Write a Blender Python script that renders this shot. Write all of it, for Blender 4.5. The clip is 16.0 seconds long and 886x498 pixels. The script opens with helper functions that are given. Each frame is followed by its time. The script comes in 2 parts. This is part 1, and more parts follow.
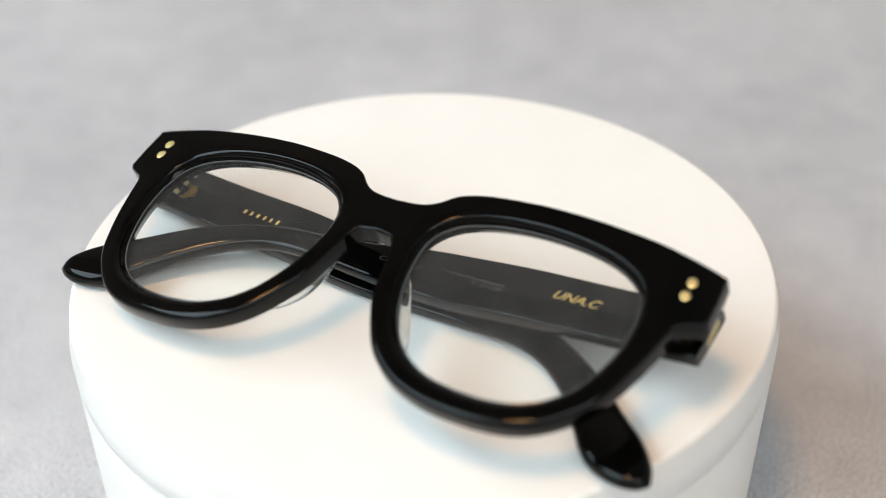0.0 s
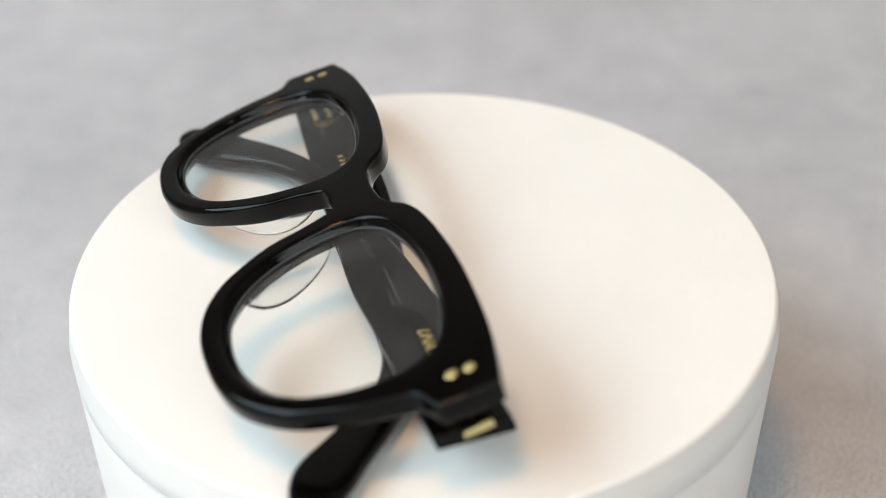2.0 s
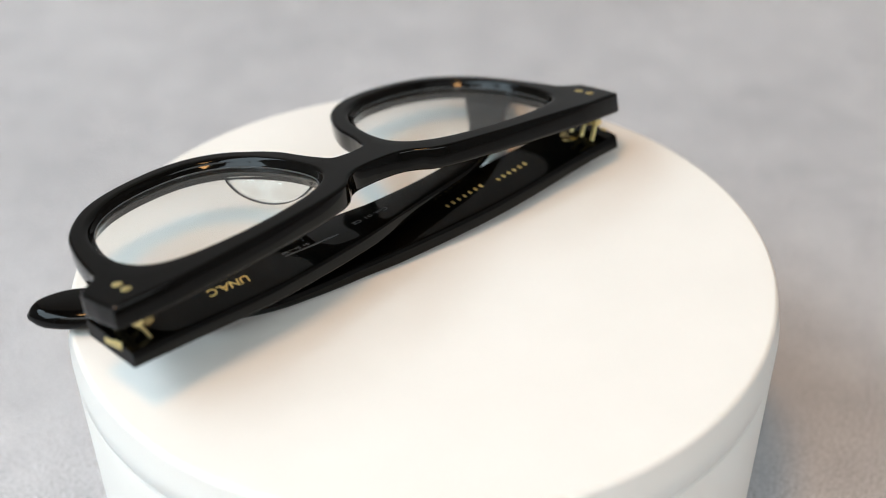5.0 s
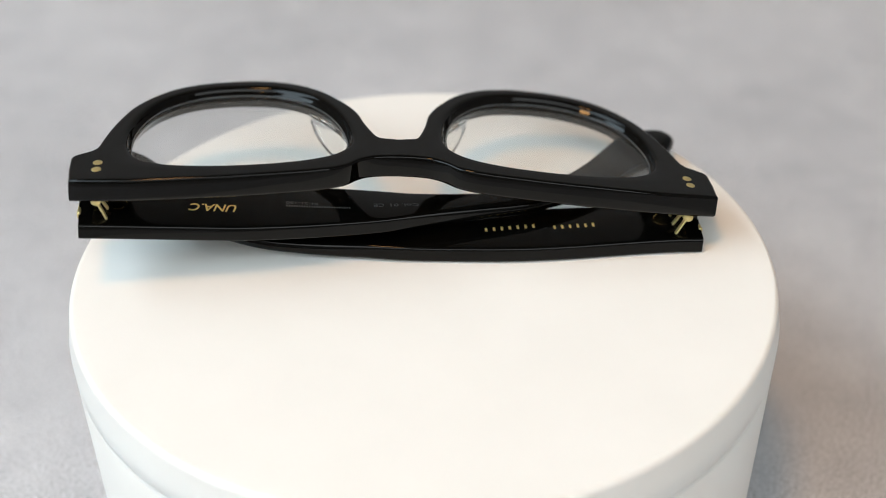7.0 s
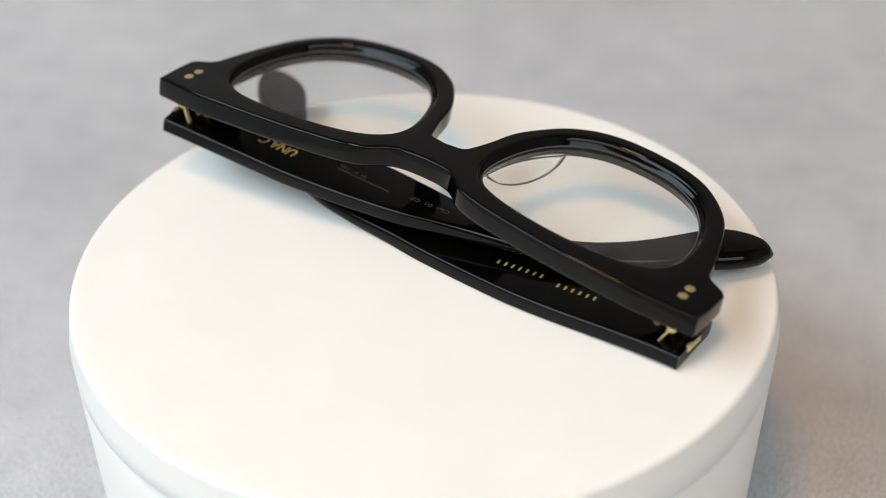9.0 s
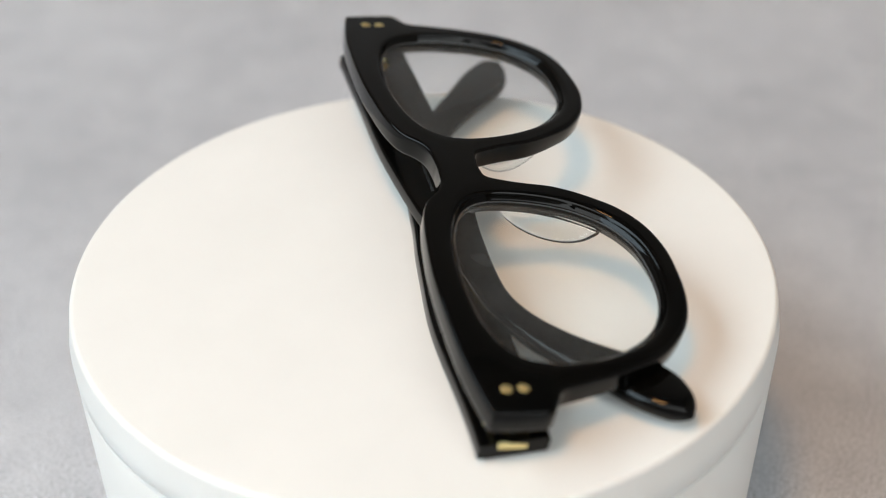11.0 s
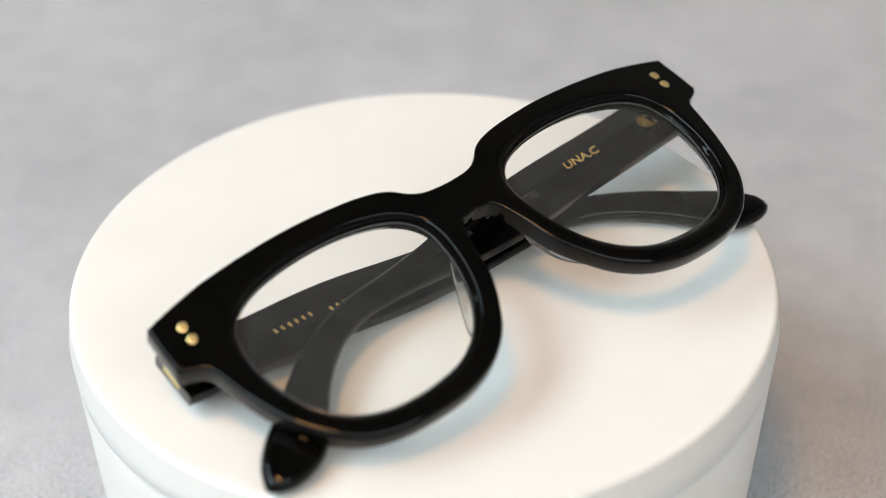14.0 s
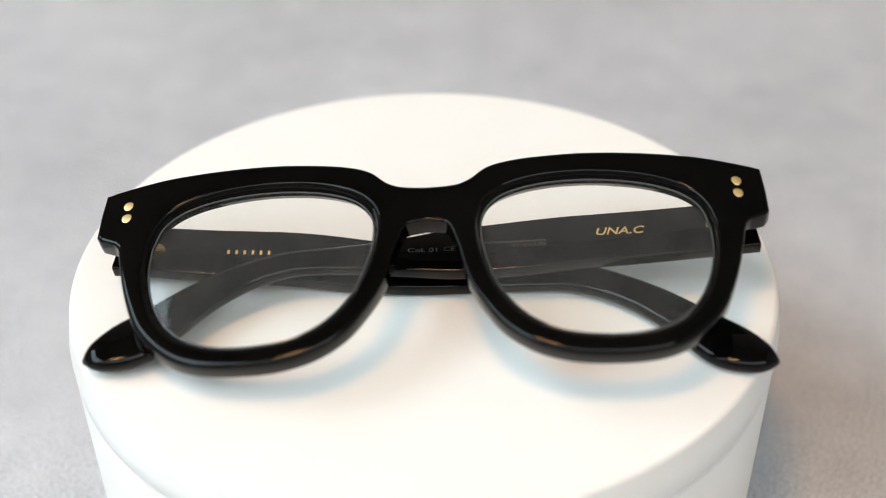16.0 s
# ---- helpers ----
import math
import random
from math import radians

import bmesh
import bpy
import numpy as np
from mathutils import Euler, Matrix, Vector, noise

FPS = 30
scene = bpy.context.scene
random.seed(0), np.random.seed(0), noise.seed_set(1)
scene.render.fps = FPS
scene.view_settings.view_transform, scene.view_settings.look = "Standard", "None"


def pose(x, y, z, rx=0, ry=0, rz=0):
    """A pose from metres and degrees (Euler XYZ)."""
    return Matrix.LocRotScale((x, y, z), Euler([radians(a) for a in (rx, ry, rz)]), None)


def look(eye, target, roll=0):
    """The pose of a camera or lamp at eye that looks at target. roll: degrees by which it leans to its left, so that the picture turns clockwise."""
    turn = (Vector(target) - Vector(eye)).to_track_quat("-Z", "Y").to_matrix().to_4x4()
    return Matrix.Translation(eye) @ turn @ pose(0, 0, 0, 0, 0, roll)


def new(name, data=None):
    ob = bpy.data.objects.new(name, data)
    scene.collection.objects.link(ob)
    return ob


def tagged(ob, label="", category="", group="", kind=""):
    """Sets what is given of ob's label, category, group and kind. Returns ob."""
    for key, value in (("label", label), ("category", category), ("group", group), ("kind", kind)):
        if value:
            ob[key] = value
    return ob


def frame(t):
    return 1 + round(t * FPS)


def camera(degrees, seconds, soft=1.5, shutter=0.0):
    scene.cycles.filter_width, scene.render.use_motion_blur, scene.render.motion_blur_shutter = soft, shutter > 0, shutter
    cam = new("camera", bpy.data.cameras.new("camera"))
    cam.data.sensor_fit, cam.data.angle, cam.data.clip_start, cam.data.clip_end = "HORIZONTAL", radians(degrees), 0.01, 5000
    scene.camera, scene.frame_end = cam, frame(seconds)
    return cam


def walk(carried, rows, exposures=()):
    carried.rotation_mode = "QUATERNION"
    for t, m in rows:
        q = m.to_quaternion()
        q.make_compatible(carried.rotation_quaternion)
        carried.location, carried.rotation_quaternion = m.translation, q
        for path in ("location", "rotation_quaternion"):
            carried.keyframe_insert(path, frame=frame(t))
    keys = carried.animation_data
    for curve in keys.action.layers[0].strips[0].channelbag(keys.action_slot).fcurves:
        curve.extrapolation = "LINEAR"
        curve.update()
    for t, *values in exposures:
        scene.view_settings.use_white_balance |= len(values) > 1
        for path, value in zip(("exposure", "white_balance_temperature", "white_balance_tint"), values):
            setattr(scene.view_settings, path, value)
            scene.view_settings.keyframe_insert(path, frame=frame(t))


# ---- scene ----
TOP = 0.070          # height of the platter's top
RADIUS = 0.081       # platter radius
cam = camera(32.0, 16.0, soft=0.5)
EYE_POSE = pose(0.0, -0.28875, TOP + 0.21154, 54.393, 0.706, -1.399)
walk(cam, [(0.0, EYE_POSE), (16.0, EYE_POSE)],
     exposures=[(0.0, -0.09), (2.5, -0.16), (4.0, -0.16), (6.5, -0.17), (7.0, -0.21), (8.0, -0.23), (9.0, -0.23), (11.5, -0.29), (12.5, -0.30),
                (13.5, -0.26), (14.5, -0.16), (16.0, -0.08)])
cam.data.dof.use_dof = True
cam.data.dof.focus_distance = 0.352
cam.data.dof.aperture_fstop = 7.4

# ---- light ----
world = bpy.data.worlds.new("world")
scene.world = world
world.use_nodes = True
world.node_tree.nodes["Background"].inputs[0].default_value = (0.80, 0.88, 1.0, 1)
world.node_tree.nodes["Background"].inputs[1].default_value = 0.05


def area(name, eye, target, sx, sy, power, colour):
    lamp = bpy.data.lights.new(name, "AREA")
    lamp.shape, lamp.size, lamp.size_y = "RECTANGLE", sx, sy
    lamp.energy, lamp.color = power, colour
    ob = new(name, lamp)
    ob.matrix_world = look(eye, target)
    return ob


area("window_light_south", (0.15, -1.47, 1.05), (0.0, 0.0, 0.2), 2.2, 1.5, 43.0, (0.91, 0.965, 0.965))
area("window_light_west", (-0.99, -0.15, 0.76), (0.0, 0.05, 0.1), 1.5, 1.1, 41.0, (0.69, 0.87, 0.98))
area("ceiling_light", (-0.38, -0.50, 2.15), (0.0, 0.0, 0.0), 0.36, 0.36, 20.0, (1.0, 0.53, 0.20))


# ---- materials ----
def material(name, colour, rough=0.5, metal=0.0, coat=0.0):
    m = bpy.data.materials.new(name)
    m.use_nodes = True
    b = m.node_tree.nodes["Principled BSDF"]
    b.inputs["Base Color"].default_value = (*colour, 1)
    b.inputs["Roughness"].default_value = rough
    b.inputs["Metallic"].default_value = metal
    b.inputs["Coat Weight"].default_value = coat
    return m, m.node_tree, b


def noise_tex(nt, scale, detail=4.0, rough=0.55):
    co = nt.nodes.new("ShaderNodeTexCoord")
    n = nt.nodes.new("ShaderNodeTexNoise")
    n.inputs["Scale"].default_value, n.inputs["Detail"].default_value = scale, detail
    n.inputs["Roughness"].default_value = rough
    nt.links.new(co.outputs["Object"], n.inputs["Vector"])
    return n


def ramp(nt, src, stops):
    r = nt.nodes.new("ShaderNodeValToRGB")
    while len(r.color_ramp.elements) < len(stops):
        r.color_ramp.elements.new(0.5)
    for e, (p, col) in zip(r.color_ramp.elements, stops):
        e.position, e.color = p, (*col, 1)
    nt.links.new(src, r.inputs[0])
    return r


def mix(nt, a, b, fac, kind="MULTIPLY"):
    n = nt.nodes.new("ShaderNodeMix")
    n.data_type, n.blend_type = "RGBA", kind
    n.inputs["Factor"].default_value = fac
    nt.links.new(a, n.inputs["A"])
    nt.links.new(b, n.inputs["B"])
    return n.outputs["Result"]


def bump(nt, b, src, strength, distance):
    n = nt.nodes.new("ShaderNodeBump")
    n.inputs["Strength"].default_value, n.inputs["Distance"].default_value = strength, distance
    nt.links.new(src, n.inputs["Height"])
    nt.links.new(n.outputs["Normal"], b.inputs["Normal"])


def make_concrete():
    m, nt, b = material("grey_stone_surface", (0.36, 0.36, 0.38), 0.75)
    big = ramp(nt, noise_tex(nt, 9.0, 5.0).outputs[0], [(0.3, (0.57, 0.58, 0.605)), (0.7, (0.71, 0.722, 0.75))])
    mid = ramp(nt, noise_tex(nt, 60.0, 5.0, 0.6).outputs[0], [(0.3, (0.84, 0.84, 0.85)), (0.7, (1.0, 1.0, 1.0))])
    fine_src = noise_tex(nt, 1250.0, 4.0, 0.8).outputs[0]
    fine = ramp(nt, fine_src, [(0.37, (0.30, 0.30, 0.31)), (0.57, (1.0, 1.0, 1.0))])
    c = mix(nt, big.outputs[0], mid.outputs[0], 1.0)
    c = mix(nt, c, fine.outputs[0], 0.8)
    nt.links.new(c, b.inputs["Base Color"])
    bump(nt, b, fine_src, 0.35, 0.0006)
    return m


def make_white():
    m, nt, b = material("white_plastic", (0.86, 0.845, 0.825), 0.42)
    v = ramp(nt, noise_tex(nt, 40.0, 3.0).outputs[0], [(0.3, (0.785, 0.775, 0.745)), (0.7, (0.81, 0.80, 0.77))])
    nt.links.new(v.outputs[0], b.inputs["Base Color"])
    bump(nt, b, noise_tex(nt, 2500.0, 2.0).outputs[0], 0.06, 0.0002)
    return m


def make_acetate():
    m, nt, b = material("black_acetate", (0.006, 0.006, 0.0055), 0.1)
    v = ramp(nt, noise_tex(nt, 70.0, 3.0).outputs[0], [(0.35, (0.0010, 0.0010, 0.0009)), (0.7, (0.0024, 0.0021, 0.0017))])
    r = ramp(nt, noise_tex(nt, 420.0, 4.0).outputs[0], [(0.3, (0.02, 0.02, 0.02)), (0.75, (0.06, 0.06, 0.06))])
    nt.links.new(v.outputs[0], b.inputs["Base Color"])
    nt.links.new(r.outputs[0], b.inputs["Roughness"])
    b.inputs["Specular IOR Level"].default_value = 0.19
    return m


def make_gold(name="gold_metal", rough=0.5, colour=(0.80, 0.67, 0.33)):
    m, nt, b = material(name, colour, rough, 1.0)
    bump(nt, b, noise_tex(nt, 3000.0, 2.0).outputs[0], 0.15, 0.0001)
    return m


def make_glass(name, tint, ior=1.5, rough=0.0):
    m, nt, b = material(name, tint, rough)
    b.inputs["Transmission Weight"].default_value = 1.0
    b.inputs["IOR"].default_value = ior
    return m


def make_lens():
    """Thin coated glass: clear, with a mirror sheen that grows towards the edge of sight."""
    m = bpy.data.materials.new("clear_lens_glass")
    m.use_nodes = True
    nt = m.node_tree
    nt.nodes.remove(nt.nodes["Principled BSDF"])
    clear, gloss, blend, fres = (nt.nodes.new("ShaderNode" + k) for k in ("BsdfTransparent", "BsdfGlossy", "MixShader", "LayerWeight"))
    clear.inputs[0].default_value = (0.995, 0.998, 0.995, 1)
    gloss.inputs["Roughness"].default_value = 0.02
    power, scale = nt.nodes.new("ShaderNodeMath"), nt.nodes.new("ShaderNodeMath")
    power.operation, scale.operation = "POWER", "MULTIPLY_ADD"
    power.inputs[1].default_value, scale.inputs[1].default_value, scale.inputs[2].default_value = 4.0, 0.6, 0.012
    nt.links.new(fres.outputs["Facing"], power.inputs[0])
    nt.links.new(power.outputs[0], scale.inputs[0])
    nt.links.new(scale.outputs[0], blend.inputs[0])
    nt.links.new(clear.outputs[0], blend.inputs[1])
    nt.links.new(gloss.outputs[0], blend.inputs[2])
    # a little diffuse white imitates the pale veil of light over the lens
    haze, haze_mix = nt.nodes.new("ShaderNodeBsdfDiffuse"), nt.nodes.new("ShaderNodeMixShader")
    haze.inputs[0].default_value = (0.85, 0.86, 0.84, 1)
    grain = ramp(nt, noise_tex(nt, 160.0, 5.0, 0.7).outputs[0], [(0.35, (0.010, 0.010, 0.010)), (0.75, (0.020, 0.020, 0.020))])
    nt.links.new(grain.outputs[0], haze_mix.inputs[0])
    nt.links.new(blend.outputs[0], haze_mix.inputs[1])
    nt.links.new(haze.outputs[0], haze_mix.inputs[2])
    nt.links.new(haze_mix.outputs[0], nt.nodes["Material Output"].inputs[0])
    return m


def make_wall(name, a, c):
    m, nt, b = material(name, a, 0.85)
    v = ramp(nt, noise_tex(nt, 3.0, 5.0).outputs[0], [(0.3, a), (0.7, c)])
    nt.links.new(v.outputs[0], b.inputs["Base Color"])
    bump(nt, b, noise_tex(nt, 160.0, 3.0).outputs[0], 0.1, 0.002)
    return m


CONCRETE, WHITE, ACETATE = make_concrete(), make_white(), make_acetate()
GOLD, GLASS = make_gold(), make_lens()
PAD = make_glass("clear_pad_plastic", (0.95, 0.96, 0.95), 1.46, 0.04)
FOIL = make_gold("gold_foil_print", 0.6, (0.95, 0.74, 0.30))
DULL_GOLD = make_gold("dull_gold_metal", 0.10, (0.70, 0.54, 0.24))
# grey that imitates the silver highlight along the lens bevel
LENS_EDGE = material("lens_edge_highlight", (0.07, 0.075, 0.08), 0.12)[0]
GREY_PRINT = material("grey_print", (0.06, 0.06, 0.06), 0.6)[0]
# greys of the added, unseen room, chosen for their bounced fill light
BOUNCE_WALL = make_wall("bounce_wall", (0.30, 0.31, 0.32), (0.34, 0.35, 0.36))
BOUNCE_GREY = make_wall("bounce_grey", (0.27, 0.28, 0.29), (0.30, 0.31, 0.32))


# ---- mesh helpers ----
def finish(name, bm, mat, parent=None, label="", smooth=True, sharp=40.0):
    bmesh.ops.recalc_face_normals(bm, faces=bm.faces)
    me = bpy.data.meshes.new(name)
    bm.to_mesh(me)
    bm.free()
    me.materials.append(mat)
    if smooth:
        me.polygons.foreach_set("use_smooth", [True] * len(me.polygons))
        me.set_sharp_from_angle(angle=radians(sharp))
    ob = new(name, me)
    ob.parent = parent
    if label:
        tagged(ob, label)
    return ob


def part(name, bm, mat, parent, label="", smooth=True, sharp=40.0):
    return finish(name, bm, mat, parent, label, smooth, sharp)


def box(bm, cx, cy, cz, sx, sy, sz, bevel=0.0, m=None):
    mat = Matrix.Translation((cx, cy, cz)) @ Matrix.Diagonal((sx, sy, sz, 1))
    out = bmesh.ops.create_cube(bm, size=1.0, matrix=(m @ mat) if m else mat)
    if bevel:
        edges = {e for v in out["verts"] for e in v.link_edges}
        bmesh.ops.bevel(bm, geom=list(edges), offset=bevel, segments=3, affect="EDGES", profile=0.5)


def lathe(bm, profile, n=192):
    """Turns rows of (radius, z) about z; a radius of 0 closes the form."""
    rings = []
    for r, z in profile:
        if r == 0:
            rings.append([bm.verts.new((0, 0, z))])
        else:
            rings.append([bm.verts.new((r * math.cos(2 * math.pi * i / n), r * math.sin(2 * math.pi * i / n), z)) for i in range(n)])
    for a, b in zip(rings, rings[1:]):
        for i in range(n):
            j = (i + 1) % n
            if len(a) == 1:
                bm.faces.new((a[0], b[i], b[j]))
            elif len(b) == 1:
                bm.faces.new((a[i], a[j], b[0]))
            else:
                bm.faces.new((a[i], a[j], b[j], b[i]))


def spline(points, n):
    """n points along a smooth curve through the given ones (centripetal enough for even spacing)."""
    p = np.array(points, float)
    d = np.concatenate([[0], np.cumsum(np.linalg.norm(np.diff(p[:, :2], axis=0), axis=1))])
    s = np.linspace(0, d[-1], n)
    tangent = np.zeros_like(p)
    for i in range(len(p)):
        a, b = max(i - 1, 0), min(i + 1, len(p) - 1)
        tangent[i] = (p[b] - p[a]) / (d[b] - d[a])
    out = []
    for v in s:
        k = min(max(int(np.searchsorted(d, v)) - 1, 0), len(p) - 2)
        h = d[k + 1] - d[k]
        t = (v - d[k]) / h
        out.append((2 * t**3 - 3 * t**2 + 1) * p[k] + (t**3 - 2 * t**2 + t) * h * tangent[k]
                   + (-2 * t**3 + 3 * t**2) * p[k + 1] + (t**3 - t**2) * h * tangent[k + 1])
    return np.array(out)


# ---- the room: unseen, added to bounce light and shape reflections ----
def room():
    bm = bmesh.new()
    box(bm, 0, 0, -0.09, 3.2, 3.2, 0.1)
    tagged(finish("floor", bm, BOUNCE_GREY, smooth=False), "unseen plain mid grey floor, added to shape reflections", "floor", kind="structure")
    for name, cx, cy, sx, sy in (("unseen_wall_north", 0, 1.55, 3.2, 0.1), ("unseen_wall_south", 0, -1.55, 3.2, 0.1),
                                 ("unseen_wall_east", 1.55, 0, 0.1, 3.0), ("unseen_wall_west", -1.05, 0, 0.1, 3.0)):
        bm = bmesh.new()
        box(bm, cx, cy, 1.18, sx, sy, 2.44)
        tagged(finish(name, bm, BOUNCE_WALL, smooth=False), "unseen plain mid grey wall, added to bounce light", "wall", kind="structure")
    bm = bmesh.new()
    box(bm, 0, 0, 2.45, 3.2, 3.2, 0.1)
    tagged(finish("ceiling", bm, BOUNCE_GREY, smooth=False), "unseen plain mid grey ceiling, added to bounce light", "ceiling", kind="structure")


def slab():
    bm = bmesh.new()
    box(bm, 0, -0.05, -0.02, 1.4, 1.0, 0.04, 0.004)
    tagged(finish("stone_slab", bm, CONCRETE, smooth=False), "mottled light grey stone-like slab with fine speckle", "slab")


room()
slab()


# ---- the turntable ----
def turntable():
    thing = new("turntable")
    tagged(thing, "round white plastic display turntable standing on grey surface", "turntable")
    fillet = [(RADIUS - 0.0013 * (1 - math.sin(a)), -0.0013 * (1 - math.cos(a))) for a in np.linspace(0, math.pi / 2, 9)]
    side = lambda z: RADIUS + 0.0011 + 0.045 * z      # the body flares below the rim and tapers to its foot
    bm = bmesh.new()
    lathe(bm, [(0, 0), (RADIUS * 0.5, 0), (RADIUS - 0.004, 0)] + fillet + [(RADIUS + 0.0001, -0.0035), (side(-0.0065), -0.0065), (side(-0.0115), -0.0115),
               (side(-0.0124) - 0.0002, -0.0120), (side(-0.0125) - 0.0012, -0.0122), (0, -0.0122)])
    platter = part("platter", bm, WHITE, thing, "smooth white platter with rounded rim")
    platter.location = (0, 0, TOP)
    bm = bmesh.new()
    lathe(bm, [(0, TOP - 0.0125), (side(-0.0125) - 0.0012, TOP - 0.0125), (side(-0.0125) - 0.0002, TOP - 0.0127), (side(-0.0131), TOP - 0.0131),
               (side(0.001 - TOP), 0.001), (side(-TOP) - 0.001, 0), (0, 0)])
    part("base", bm, WHITE, thing)
    return thing, platter


turntable_thing, platter = turntable()


# ---- the eyeglasses: x from the wearer's right hinge to the left one, y to the brow, z out of the front ----
MM = 0.001
BOW_TOP, BOW, LEAN_BACK = 4.5, 0.001, 0.042
TOP_LINE = [(0, -1.5), (4.4, -1.2), (7.0, -0.6), (9.5, 0.9), (12.1, 3.4), (15, 4.9), (20, 6.2), (26, 7.05), (32.5, 7.7), (39.2, 7.95),
            (46, 7.9), (53, 7.6), (59, 7.1), (65, 6.1), (70.6, 4.9)]
SIDE_LINE = [(73.0, 4.2), (73.5, -2.0), (73.6, -7.7), (72.8, -8.8), (69.2, -10.5), (68.2, -11.7)]
LOW_LINE = [(67.7, -13.7), (66.9, -17.6), (65.7, -22.4), (63.9, -28.0), (61.2, -34.3), (57.1, -39.5), (52.1, -43.4), (45.9, -45.6), (37.8, -46.4), (29.9, -46.0), (22.4, -43.6), (16.2, -39.0), (11.9, -32.8), (8.7, -26.2), (7.1, -19.7), (5.8, -15.3), (4.2, -11.8), (1.6, -11.2), (0, -10.9)]
OPENING = [(62, -12), (60.2, -5.8), (56.3, -1.7), (50.6, 0.8), (43.3, 2.2), (35.2, 2.6), (27.4, 2.0), (20.9, 0.6), (15.1, -2.0), (11.6, -5.8), (10.2, -10.2),
           (10.5, -16.8), (11.9, -23.2), (14.3, -29.2), (18, -34.6), (22, -38.2), (27.5, -41), (34, -42.1), (40.5, -42.1), (45.8, -41.2),
           (50.9, -39), (55, -35.8), (58.4, -30.9), (60.7, -25), (62, -18.6), (62, -12)]
LENS_CENTRE = (36.0, -20.0)


def bow(x, y=0.0):
    return BOW_TOP - BOW * x * x - LEAN_BACK * y


def polar(points, centre):
    """The radius of a star-shaped outline at an angle round the centre, as a function."""
    p = np.array(points) - centre
    ang = np.unwrap(np.arctan2(p[:, 1], p[:, 0]))
    rad = np.hypot(p[:, 0], p[:, 1])
    if ang[-1] < ang[0]:
        ang, rad = ang[::-1], rad[::-1]
    a3 = np.concatenate([ang - 2 * np.pi, ang, ang + 2 * np.pi])
    r3 = np.concatenate([rad, rad, rad])
    order = np.argsort(a3, kind="stable")
    return lambda a: np.interp(a, a3[order], r3[order])


def half_outline():
    top, low = spline(TOP_LINE, 90), spline(LOW_LINE, 150)
    side = np.array(SIDE_LINE)
    dense = [side[0]]
    for a, b in zip(side, side[1:]):
        dense += [a + (b - a) * k / 6 for k in range(1, 7)]
    wide = np.clip((-20 - low[:, 1]) / 12, 0, 1)[:, None]
    low = low + (low - np.array(LENS_CENTRE)) * 0.006 * wide
    bridge = [(0, y) for y in np.linspace(-9.4, -2.7, 10)]
    return [tuple(q) for q in top] + [tuple(q) for q in dense] + [tuple(q) for q in low] + bridge


def closed_normals(p):
    p = np.array(p)
    t = np.roll(p, -1, 0) - np.roll(p, 1, 0)
    n = np.stack([-t[:, 1], t[:, 0]], 1)
    return n / np.linalg.norm(n, axis=1, keepdims=True)


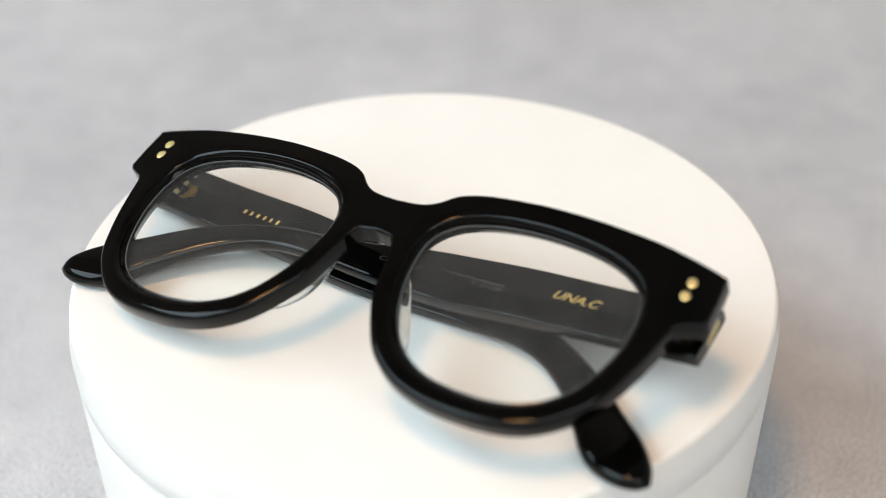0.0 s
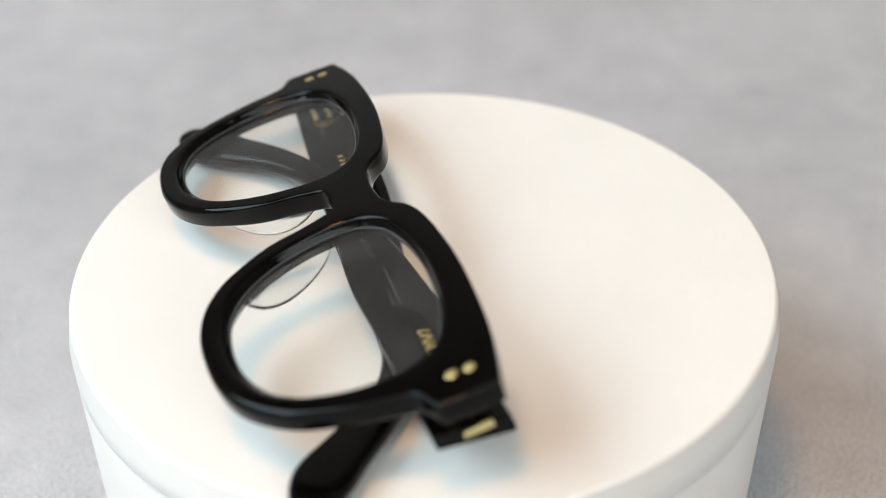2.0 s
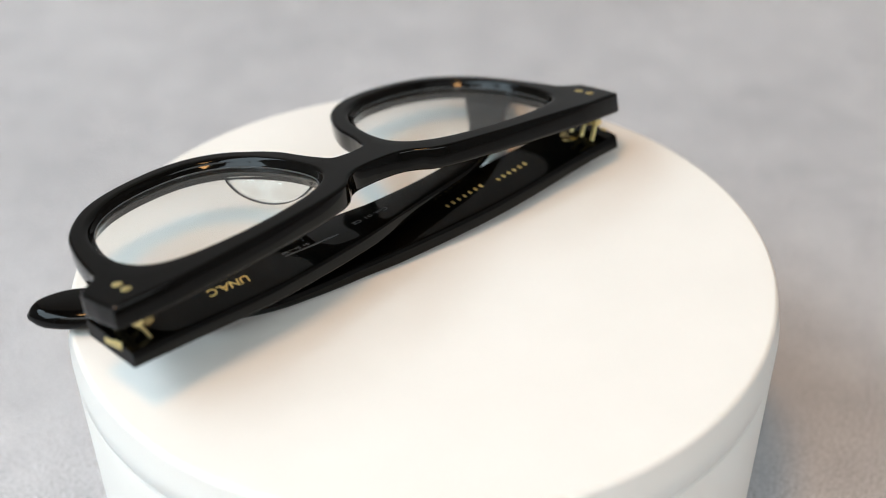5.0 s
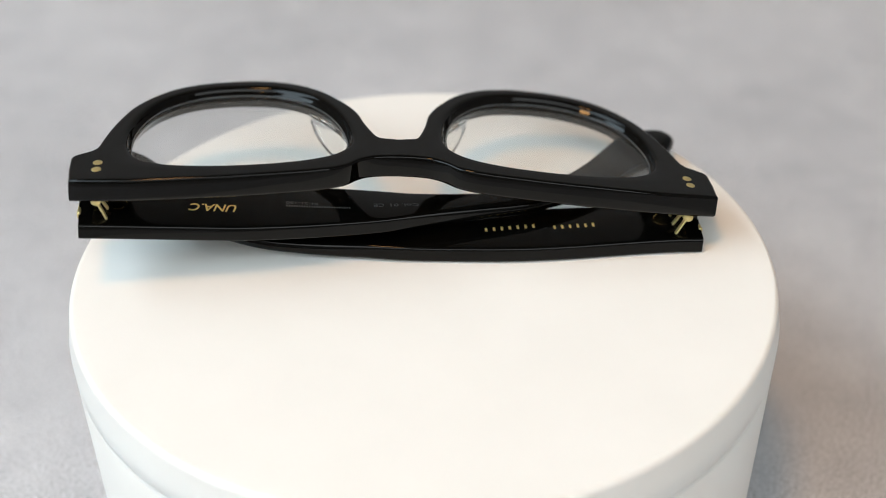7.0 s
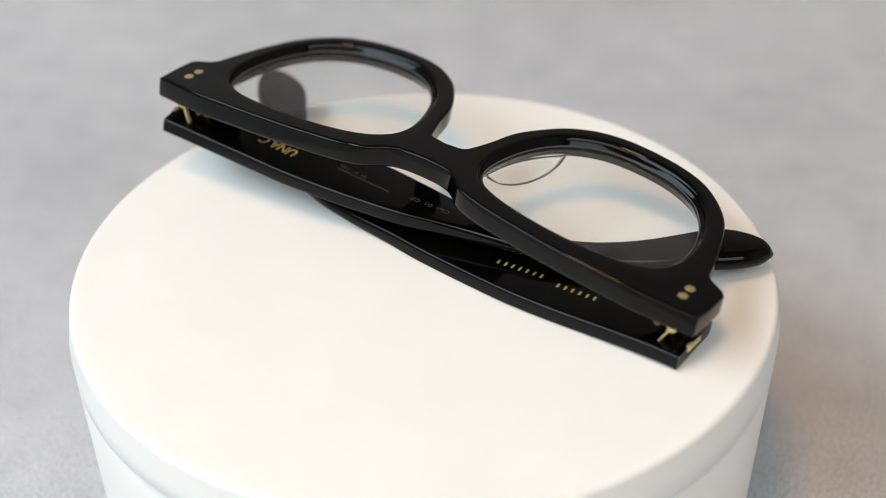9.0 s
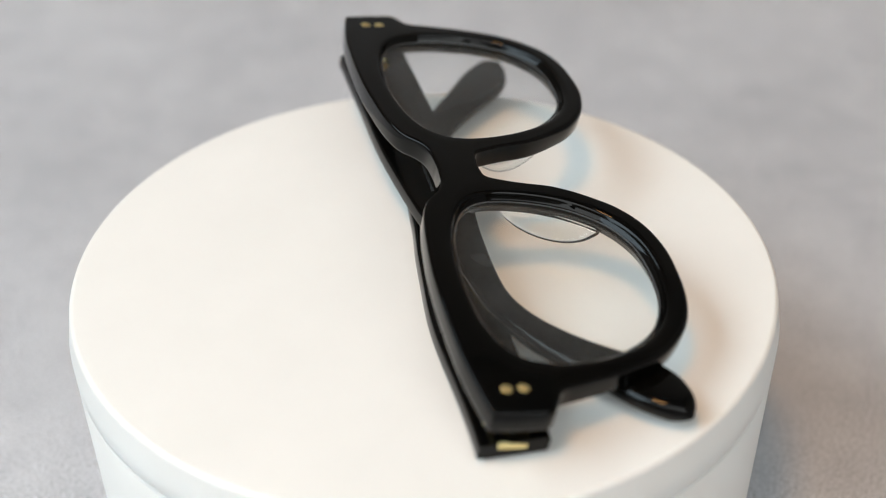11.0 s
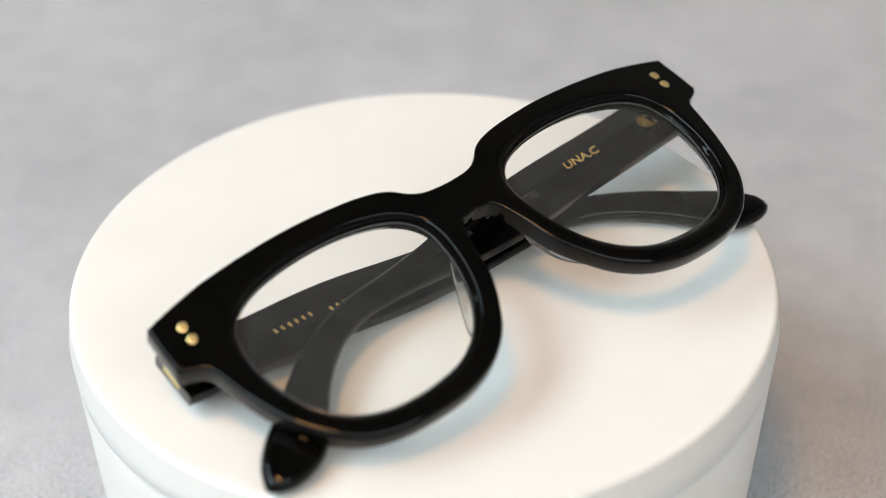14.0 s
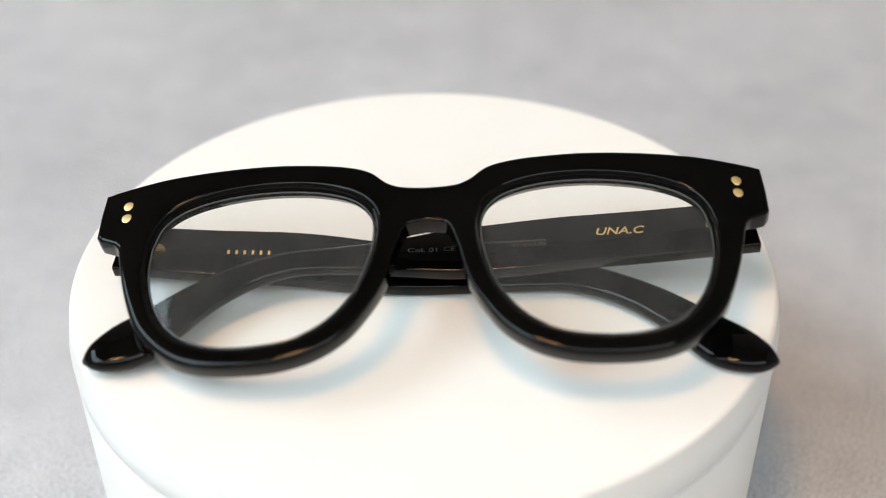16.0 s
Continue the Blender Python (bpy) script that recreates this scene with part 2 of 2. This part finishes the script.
def front_mesh():
    """The rim plate with its two openings: a ring of cross-sections round each lens, mirrored at the bridge."""
    out = half_outline()
    inner_r = polar(spline(OPENING, 200), LENS_CENTRE)
    out = np.array(out)
    normal = closed_normals(out)
    if normal[20, 1] < 0:
        normal = -normal
    mid = np.abs(out[:, 0]) < 1e-6
    ang = np.arctan2(out[:, 1] - LENS_CENTRE[1], out[:, 0] - LENS_CENTRE[0])
    rin = inner_r(ang)
    inn = np.stack([LENS_CENTRE[0] + rin * np.cos(ang), LENS_CENTRE[1] + rin * np.sin(ang)], 1)
    for _ in range(3):
        inn = (np.roll(inn, 2, 0) + np.roll(inn, 1, 0) + inn + np.roll(inn, -1, 0) + np.roll(inn, -2, 0)) / 5
    ang = np.arctan2(inn[:, 1] - LENS_CENTRE[1], inn[:, 0] - LENS_CENTRE[0])
    unit = np.stack([np.cos(ang), np.sin(ang)], 1)
    bm = bmesh.new()
    n = len(out)
    loops = []

    low = np.clip((-16 - out[:, 1]) / 26, 0, 1) * np.clip((np.abs(out[:, 0]) - 6) / 7, 0, 1)
    low = low * low * (3 - 2 * low)
    slim = 1 - 0.04 * low            # the lower rims are shallower
    round_ = (1 + 1.0 * low)[:, None]        # and rounder

    def loop(xy, z, edge=0.0):
        loops.append([bm.verts.new((x * MM, y * MM, (bow(x, y) + z * s + edge * g) * MM)) for (x, y), s, g in zip(xy, slim, round_[:, 0])])

    def outer(inset):
        q = out - normal * inset * round_
        q[mid] = out[mid]
        ends = [i for i in range(n) if mid[i] and (not mid[i - 1] or not mid[(i + 1) % n])]
        for i in range(n):
            if mid[i]:
                q[i, 0] = 0
        for i in ends:
            if abs(out[i, 1] + 1.5) < 0.01:
                q[i] = (0, -1.5 - inset)
            elif abs(out[i, 1] + 10.9) < 0.01:
                q[i] = (0, -10.9 + inset)
        return q

    r1, thick = 0.65, 5.5
    # opening wall, from behind to the front, with the seat of the lens
    for grow, z in ((-0.1, -thick), (-0.9, -3.9), (-1.5, -2.9), (-1.5, -2.3), (-1.0, -1.6), (-0.55, -1.05)):
        loop(inn + unit * grow, z)
    for grow, z in ((-0.45, -0.75), (-0.2, -0.25), (0.2, -0.05), (0.6, 0.0)):
        loop(inn + unit * grow * np.where(grow > 0, round_, 1.0), 0.0, z)
    face = outer(r1 + 0.35)
    for k in (0.33, 0.66):
        loop((inn + unit * 0.6 * round_) * (1 - k) + face * k, 0.0)
    loop(face, 0.0)
    for a in np.linspace(0, math.pi / 2, 6):
        loop(outer(r1 * (1 - math.sin(a))), 0.0, -r1 * (1 - math.cos(a)))
    for a in np.linspace(math.pi / 2, 0, 5):
        loop(outer(1.2 * (1 - math.sin(a))), -thick + 1.2 * (1 - math.cos(a)))
    back = outer(1.2)
    loop((inn - unit * 0.1) * 0.5 + back * 0.5, -thick)
    loops.append(loops[0])
    for a, b in zip(loops, loops[1:]):
        for i in range(n):
            j = (i + 1) % n
            if mid[i] and mid[j] and all(abs(v.co.x) < 1e-9 for v in (a[i], a[j], b[i], b[j])):
                continue
            bm.faces.new((a[i], a[j], b[j], b[i]))
    geom = bmesh.ops.duplicate(bm, geom=bm.verts[:] + bm.edges[:] + bm.faces[:])["geom"]
    twins = [v for v in geom if isinstance(v, bmesh.types.BMVert)]
    bmesh.ops.scale(bm, vec=(-1, 1, 1), verts=twins)
    bmesh.ops.remove_doubles(bm, verts=bm.verts[:], dist=0.00001)
    return bm


def lens_mesh(side):
    p = spline(OPENING, 120)[:-1]
    nrm = closed_normals(p)
    c = np.array(LENS_CENTRE)
    if ((p[0] - c) @ nrm[0]) < 0:
        nrm = -nrm
    p = p - nrm * 1.35
    bm = bmesh.new()
    layers = []
    for dz in (-1.9, -3.6):
        rings = []
        for k in (1.0, 0.75, 0.5, 0.25):
            rings.append([bm.verts.new((side * (c[0] + (x - c[0]) * k) * MM, (c[1] + (y - c[1]) * k) * MM,
                                        (bow(c[0] + (x - c[0]) * k, c[1] + (y - c[1]) * k) + dz + 1.1 * (1 - k * k)) * MM)) for x, y in p])
        rings.append([bm.verts.new((side * c[0] * MM, c[1] * MM, (bow(c[0], c[1]) + dz + 1.1) * MM))])
        layers.append(rings)
    n = len(p)
    for rings in layers:
        for a, b in zip(rings, rings[1:]):
            for i in range(n):
                j = (i + 1) % n
                bm.faces.new((a[i], a[j], b[0]) if len(b) == 1 else (a[i], a[j], b[j], b[i]))
    a, b = layers[0][0], layers[1][0]
    for i in range(n):
        bm.faces.new((a[i], a[(i + 1) % n], b[(i + 1) % n], b[i]))
    return bm


def lens_edge_mesh(side):
    """The bevel round a lens, a thin ring on its front; its grey imitates a highlight line."""
    p = spline(OPENING, 120)[:-1]
    nrm = closed_normals(p)
    if ((p[0] - np.array(LENS_CENTRE)) @ nrm[0]) < 0:
        nrm = -nrm
    bm = bmesh.new()
    rings = []
    for inset, dz in ((1.28, -1.97), (1.28, -1.82), (1.40, -1.77), (1.56, -1.80), (1.60, -1.97)):
        rings.append([bm.verts.new((side * x * MM, y * MM, (bow(x, y) + dz) * MM)) for x, y in p - nrm * inset])
    n = len(p)
    for a, b in zip(rings, rings[1:] + rings[:1]):
        for i in range(n):
            bm.faces.new((a[i], a[(i + 1) % n], b[(i + 1) % n], b[i]))
    return bm


# along the temple from its hinge: way across, height of its middle, half its height
TEMPLE = [(0, -2.9, 7.1), (20, -4.1, 7.2), (40, -5.1, 7.3), (55, -6.6, 7.2), (68, -7.6, 6.4), (80, -8.6, 4.8), (92, -9.4, 3.7), (102, -10.4, 3.4),
          (110, -13.1, 3.5), (117, -17.2, 4.0), (123, -22.0, 4.6), (129, -27.9, 5.4), (134.5, -33.1, 6.2), (139, -35.9, 5.2), (142.8, -37.7, 3.0), (144.8, -38.4, 0.5)]
DEPTH_UNDER = [(0, -12.0), (10, -12.8), (22, -14.2), (32, -15.1), (42, -16.0), (52, -17.0), (71, -18.6), (90, -19.6), (105, -19.5), (117, -18.0), (128, -15.6),
               (135, -14.3), (145, -13.6)]
DEPTH_OVER = [(0, -11.6), (20, -12.0), (45, -12.2), (60, -12.3), (75, -12.1), (95, -10.6), (110, -9.0), (122, -7.2), (135, -4.8), (145, -3.9)]
TWIST_UNDER, TWIST_OVER = 0.20, 0.105        # how far the temples' faces lean, as a slope


def temple_rows(depth):
    rows = spline(TEMPLE, 110)
    if depth is DEPTH_UNDER:
        swell = np.exp(-((rows[:, 0] - 92) / 20) ** 2)
        rows[:, 1] += 0.7 * swell
        rows[:, 2] += 1.3 * swell
        brow = np.exp(-((rows[:, 0] - 42) / 24) ** 2)
        rows[:, 1] += 0.5 * brow
        rows[:, 2] += 0.5 * brow
    else:
        deep = np.clip((75 - rows[:, 0]) / 40, 0, 1)
        rows[:, 1] -= 0.7 * deep
        rows[:, 2] += 0.7 * deep
    d = np.array(depth)
    z = np.interp(rows[:, 0], d[:, 0], d[:, 1])
    k = np.ones(13) / 13
    z = np.convolve(np.pad(z, 6, mode="edge"), k, "valid")
    return rows, z


def twist_at(depth, u):
    """The lean of a temple's face at a way along it; the upper temple leans most near its hinge."""
    if depth is DEPTH_UNDER:
        return TWIST_UNDER
    return TWIST_OVER + 0.15 * min(max((75 - u) / 40, 0), 1)


def temple_mesh(side, depth):
    """A bar of rounded cross-section along the temple's line; side is the sign of x at its hinge."""
    rows, z = temple_rows(depth)
    tang = np.gradient(rows[:, :2], axis=0)
    tang /= np.linalg.norm(tang, axis=1, keepdims=True)
    bm = bmesh.new()
    rings = []
    for i, ((u, y, h), zz) in enumerate(zip(rows, z)):
        half = 1.8 + 0.5 * min(max((u - 95) / 35, 0), 1)
        half = min(half, max(h * 0.75, 0.3))
        across = np.array([-tang[i, 1], tang[i, 0]])
        r = min(0.7 + 1.5 * min(max((u - 70) / 40, 0), 1), half * 0.98, h * 0.98)
        ring = []
        for cx, cz, a0 in ((h - r, half - r, 0), (-(h - r), half - r, 90), (-(h - r), -(half - r), 180), (h - r, -(half - r), 270)):
            for a in (0, 22.5, 45, 67.5, 90):
                w = radians(a0 + a)
                q, dz = cx + r * math.cos(w), cz + r * math.sin(w)
                ring.append(bm.verts.new((side * (71.6 - (u + across[0] * q)) * MM, (y + across[1] * q) * MM, (zz + dz - twist_at(depth, u) * across[1] * q) * MM)))
        rings.append(ring)
    for a, b in zip(rings, rings[1:]):
        for i in range(len(a)):
            j = (i + 1) % len(a)
            bm.faces.new((a[i], a[j], b[j], b[i]))
    bm.faces.new(rings[0])
    bm.faces.new(rings[-1])
    return bm


def rivet_mesh(x, y):
    bm = bmesh.new()
    z0 = bow(x, y)
    prof = [(0, 0.12), (0.8, 0.11), (1.12, 0.07), (1.28, -0.03), (1.28, -0.6), (0, -0.6)]
    lathe(bm, [(r * MM, z * MM) for r, z in prof], 20)
    bmesh.ops.transform(bm, matrix=Matrix.Translation((x * MM, y * MM, z0 * MM)), verts=bm.verts[:])
    return bm


def pad_mesh(side):
    """A clear fin behind the nose side of the rim, thin at its free edge."""
    edge = spline([(6.6, -14.5), (8.4, -21.5), (11.2, -27.5), (16.6, -35.5)], 25)
    bm = bmesh.new()
    rings = []
    for i, (x, y) in enumerate(edge):
        s = i / (len(edge) - 1)
        depth = 6.8 * math.sin(math.pi * min(max(s, 0.02), 0.98)) ** 0.55
        root = bow(x, y) - 4.6
        ring = []
        for k, half in ((0.0, 1.5), (0.35, 1.0), (0.7, 0.75), (0.93, 0.72), (1.0, 0.5)):
            ring.append((x + 1.8 + 1.5 * k**1.3 * math.sin(math.pi * s) ** 0.5 - half, y, root - depth * k))
        for k, half in ((1.0, 0.5), (0.93, 0.72), (0.7, 0.75), (0.35, 1.0), (0.0, 1.5)):
            ring.append((x + 1.8 + 1.5 * k**1.3 * math.sin(math.pi * s) ** 0.5 + half, y, root - depth * k))
        rings.append([bm.verts.new((side * px * MM, py * MM, pz * MM)) for px, py, pz in ring])
    for a, b in zip(rings, rings[1:]):
        for i in range(len(a)):
            j = (i + 1) % len(a)
            bm.faces.new((a[i], a[j], b[j], b[i]))
    bm.faces.new(rings[0])
    bm.faces.new(rings[-1])
    return bm


def face_height(side, depth, x, y):
    """The height of a temple's inner face at a place."""
    rows, z = temple_rows(depth)
    u = 71.6 - side * x
    return float(np.interp(u, rows[:, 0], z)) + 1.8 - twist_at(depth, u) * (y - float(np.interp(u, rows[:, 0], rows[:, 1])))


def strut(bm, a, b, width, thick):
    """A flat bar from a to b, both (x, y, z) in millimetres at one y."""
    a, b = Vector(a) * MM, Vector(b) * MM
    turn = Matrix.Rotation(-math.atan2(b.z - a.z, b.x - a.x), 4, "Y")
    box(bm, 0, 0, 0, (b - a).length + 0.4 * MM, width * MM, thick * MM, 0.0002, Matrix.Translation((a + b) / 2) @ turn)


def hinge_parts(side, depth, temple, thing):
    z = depth[0][1] + 1.8
    pin = (67.4, z + 2.9)
    for k in range(5):
        bm = bmesh.new()
        y = 1.4 - 1.75 * k
        lathe(bm, [(0, -0.8 * MM), (0.95 * MM, -0.75 * MM), (1.15 * MM, -0.6 * MM), (1.15 * MM, 0.6 * MM), (0.95 * MM, 0.75 * MM), (0, 0.8 * MM)], 24)
        bmesh.ops.transform(bm, matrix=Matrix.Translation((side * pin[0] * MM, y * MM, pin[1] * MM)) @ Matrix.Rotation(math.pi / 2, 4, "X"), verts=bm.verts[:])
        if k % 2 == 0:
            foot = (side * 65.2, y, face_height(side, depth, side * 65.2, y))
        else:
            foot = (side * 64.6, y, bow(64.6, y) - 5.2)
        strut(bm, (side * pin[0], y, pin[1]), foot, 1.2, 0.55)
        part("hinge_knuckle", bm, GOLD, temple if k % 2 == 0 else thing, "gold-coloured metal hinge knuckle")
    bm = bmesh.new()
    lathe(bm, [(0, 0.55 * MM), (0.7 * MM, 0.5 * MM), (1.0 * MM, 0.25 * MM), (1.0 * MM, 0), (0, 0)], 20)
    bmesh.ops.transform(bm, matrix=Matrix.Translation((side * pin[0] * MM, 2.2 * MM, pin[1] * MM)) @ Matrix.Rotation(-math.pi / 2, 4, "X"), verts=bm.verts[:])
    part("hinge_screw", bm, GOLD, temple, "small gold-coloured screw head")
    bm = bmesh.new()
    box(bm, side * 71.35 * MM, -2.6 * MM, (z - 1.3) * MM, 0.9 * MM, 6.4 * MM, 1.7 * MM, 0.0004)
    part("end_plate", bm, GOLD, temple, "gold-coloured end plate")
    bm = bmesh.new()
    lathe(bm, [(0, 0.03 * MM), (2.0 * MM, 0.03 * MM), (2.1 * MM, 0.12 * MM), (2.4 * MM, 0.12 * MM), (2.5 * MM, -0.4 * MM), (0, -0.4 * MM)], 28)
    tilt = Matrix.Rotation(-math.atan(twist_at(depth, 8.4)), 4, "X")
    m = Matrix.Translation((side * 63.2 * MM, -4.4 * MM, face_height(side, depth, side * 63.2, -4.4) * MM)) @ tilt
    bmesh.ops.transform(bm, matrix=m, verts=bm.verts[:])
    part("hinge_plate", bm, DULL_GOLD, temple, "round dull gold-coloured hinge plate")


def print_on(side, depth, temple, x, y, m_local):
    z = face_height(side, depth, x, y)
    slope = face_height(side, depth, x + 4, y) - face_height(side, depth, x - 4, y)
    turn = Matrix.Rotation(-math.atan(slope / 8), 4, "Y") @ Matrix.Rotation(-math.atan(twist_at(depth, 71.6 - side * x)), 4, "X")
    return Matrix.Translation((x * MM, y * MM, (z + 0.03) * MM)) @ turn @ m_local


def lettering(text, name, side, depth, temple, x, y, width, height, mat, label):
    curve = bpy.data.curves.new(name, "FONT")
    curve.body, curve.size, curve.extrude = text, 1.0, 0.012
    curve.offset = 0.014 if mat is FOIL else 0.0
    curve.shear = 0.25 if mat is FOIL else 0.0
    curve.align_x, curve.align_y = "CENTER", "CENTER"
    tmp = new(name + "_tmp", curve)
    bpy.context.view_layer.update()
    me = bpy.data.meshes.new_from_object(tmp.evaluated_get(bpy.context.evaluated_depsgraph_get()))
    bpy.data.objects.remove(tmp)
    co = np.array([v.co for v in me.vertices])
    lo, hi = co.min(0), co.max(0)
    sx, sy = width / (hi[0] - lo[0]) * MM, height / (hi[1] - lo[1]) * MM
    fit = Matrix.Diagonal((sx, sy, 0.002, 1)) @ Matrix.Translation((-(lo[0] + hi[0]) / 2, -(lo[1] + hi[1]) / 2, 0))
    me.transform(print_on(side, depth, temple, x, y, fit))
    me.materials.clear()
    me.materials.append(mat)
    ob = new(name, me)
    ob.parent = temple
    return tagged(ob, label)


def bars(name, side, depth, temple, x0, x1, y, height, count, fill, mat, label, tall=None):
    """Plain bars in a row, in place of small writing."""
    pitch = (x1 - x0) / count
    bm = bmesh.new()
    for k in range(count):
        x = x0 + pitch * (k + 0.5)
        h = height * (tall[k % len(tall)] if tall else 1.0)
        m = print_on(side, depth, temple, x, y, Matrix.Diagonal((pitch * fill * MM, h * MM, 0.00004, 1)))
        bmesh.ops.create_cube(bm, size=1.0, matrix=m)
    return part(name, bm, mat, temple, label, smooth=False)


def eyeglasses():
    thing = new("eyeglasses")
    tagged(thing, "folded black acetate eyeglasses with gold rivets lying on white turntable", "eyeglasses")
    part("front_frame", front_mesh(), ACETATE, thing, "thick glossy black acetate front", sharp=50)
    for side in (-1, 1):
        ob = part("lens", lens_mesh(side), GLASS, thing, "clear lens", sharp=60)
        part("bevel", lens_edge_mesh(side), LENS_EDGE, ob, "thin grey ring imitating the highlight along the lens edge")
        for y in (0.1, -3.4):
            part("rivet", rivet_mesh(side * 67.1, y), GOLD, thing, "small gold rivet")
        ob = part("nose_pad", pad_mesh(side), PAD, thing, "clear plastic nose pad", sharp=60)
        ob.visible_shadow = False
    for side, depth in ((-1, DEPTH_UNDER), (1, DEPTH_OVER)):
        temple = part("temple", temple_mesh(side, depth), ACETATE, thing, "folded glossy black temple", sharp=50)
        hinge_parts(side, depth, temple, thing)
        if side > 0:
            lettering("UNA.C", "gold_lettering", side, depth, temple, 42.0, -4.1, 10.8, 2.6, FOIL, "gold foil lettering")
            bars("fine_print", side, depth, temple, 10.4, 25.4, -6.0, 0.7, 26, 0.5, GREY_PRINT, "fine grey print", (1.0, 0.8, 1.0, 0.7))
            lettering("51 21-150", "size_print", side, depth, temple, 21.6, -7.2, 7.4, 0.9, GREY_PRINT, "fine grey size print")
            lettering("CE", "mark_print", side, depth, temple, 3.8, -7.4, 2.4, 1.3, GREY_PRINT, "fine grey mark")
            lettering("Col. 01", "colour_print", side, depth, temple, -2.2, -7.6, 6.6, 1.2, GREY_PRINT, "fine grey print")
        else:
            bars("gold_lettering", side, depth, temple, -47.6, -36.6, -4.1, 1.35, 6, 0.3, FOIL, "row of plain gold foil bars")
            bars("gold_lettering", side, depth, temple, -33.6, -20.6, -5.2, 1.35, 7, 0.3, FOIL, "row of plain gold foil bars")
    return thing


glasses = eyeglasses()


# ---- movement ----
def motions():
    lift = Matrix.Translation((0, 0, TOP))
    walk(glasses, [(t, lift @ pose(x, y, z, rx, ry, rz)) for t, x, y, z, rx, ry, rz in GLASSES_PATH])
    walk(platter, [(t, pose(0, 0, TOP, 0, 0, a)) for t, a in PLATTER_TURN])


GLASSES_PATH = [
    (0.0, -0.00356, -0.00964, 0.02297, 17.63, -4.19, -32.83),
    (0.5, -0.00520, -0.00888, 0.02301, 17.55, -4.22, -43.58),
    (1.0, -0.00651, -0.00769, 0.02300, 17.40, -4.27, -54.29),
    (1.5, -0.00780, -0.00621, 0.02288, 17.16, -4.35, -64.91),
    (2.0, -0.00867, -0.00432, 0.02234, 15.84, -4.32, -75.82),
    (2.5, -0.00870, -0.00284, 0.02194, 14.48, -3.51, -86.23),
    (3.0, -0.00938, -0.00170, 0.02198, 15.23, -3.80, -96.75),
    (3.5, -0.00975, -0.00047, 0.02211, 15.83, -3.97, -107.09),
    (4.0, -0.00998, 0.00111, 0.02216, 15.25, -3.73, -117.54),
    (4.2, -0.00964, 0.00145, 0.02207, 15.11, -3.54, -122.19),
    (6.3, -0.00788, 0.00566, 0.02221, 15.29, -3.77, -163.55),
    (6.5, -0.00729, 0.00581, 0.02222, 14.74, -3.80, -167.15),
    (7.0, -0.00473, 0.00425, 0.02194, 9.48, -5.98, -176.06),
    (7.5, -0.00372, 0.00490, 0.02173, 8.86, -5.93, -184.90),
    (8.0, -0.00284, 0.00542, 0.02142, 9.03, -5.55, -195.51),
    (8.5, -0.00174, 0.00537, 0.02140, 8.84, -5.40, -205.05),
    (9.0, -0.00093, 0.00495, 0.02136, 8.73, -5.15, -214.92),
    (9.2, -0.00075, 0.00472, 0.02141, 8.86, -5.25, -218.96),
    (11.3, 0.00143, 0.00295, 0.02145, 11.22, -4.62, -264.18),
    (11.5, 0.00160, 0.00273, 0.02152, 11.58, -4.49, -268.57),
    (12.0, 0.00234, 0.00191, 0.02182, 13.36, -4.11, -279.49),
    (12.5, 0.00395, 0.00113, 0.02220, 15.35, -3.37, -290.28),
    (13.0, 0.00474, -0.00053, 0.02251, 16.63, -3.82, -300.91),
    (13.5, 0.00460, -0.00187, 0.02268, 17.25, -3.71, -311.55),
    (14.0, 0.00418, -0.00288, 0.02289, 17.75, -3.68, -321.95),
    (14.5, 0.00356, -0.00376, 0.02295, 17.97, -3.71, -332.29),
    (15.0, 0.00277, -0.00426, 0.02292, 17.88, -3.63, -342.62),
    (15.5, 0.00222, -0.00450, 0.02293, 17.59, -3.37, -352.65),
    (16.0, 0.00150, -0.00434, 0.02282, 17.23, -3.19, -362.85),
]
PLATTER_TURN = [(row[0], row[6]) for row in GLASSES_PATH]
motions()
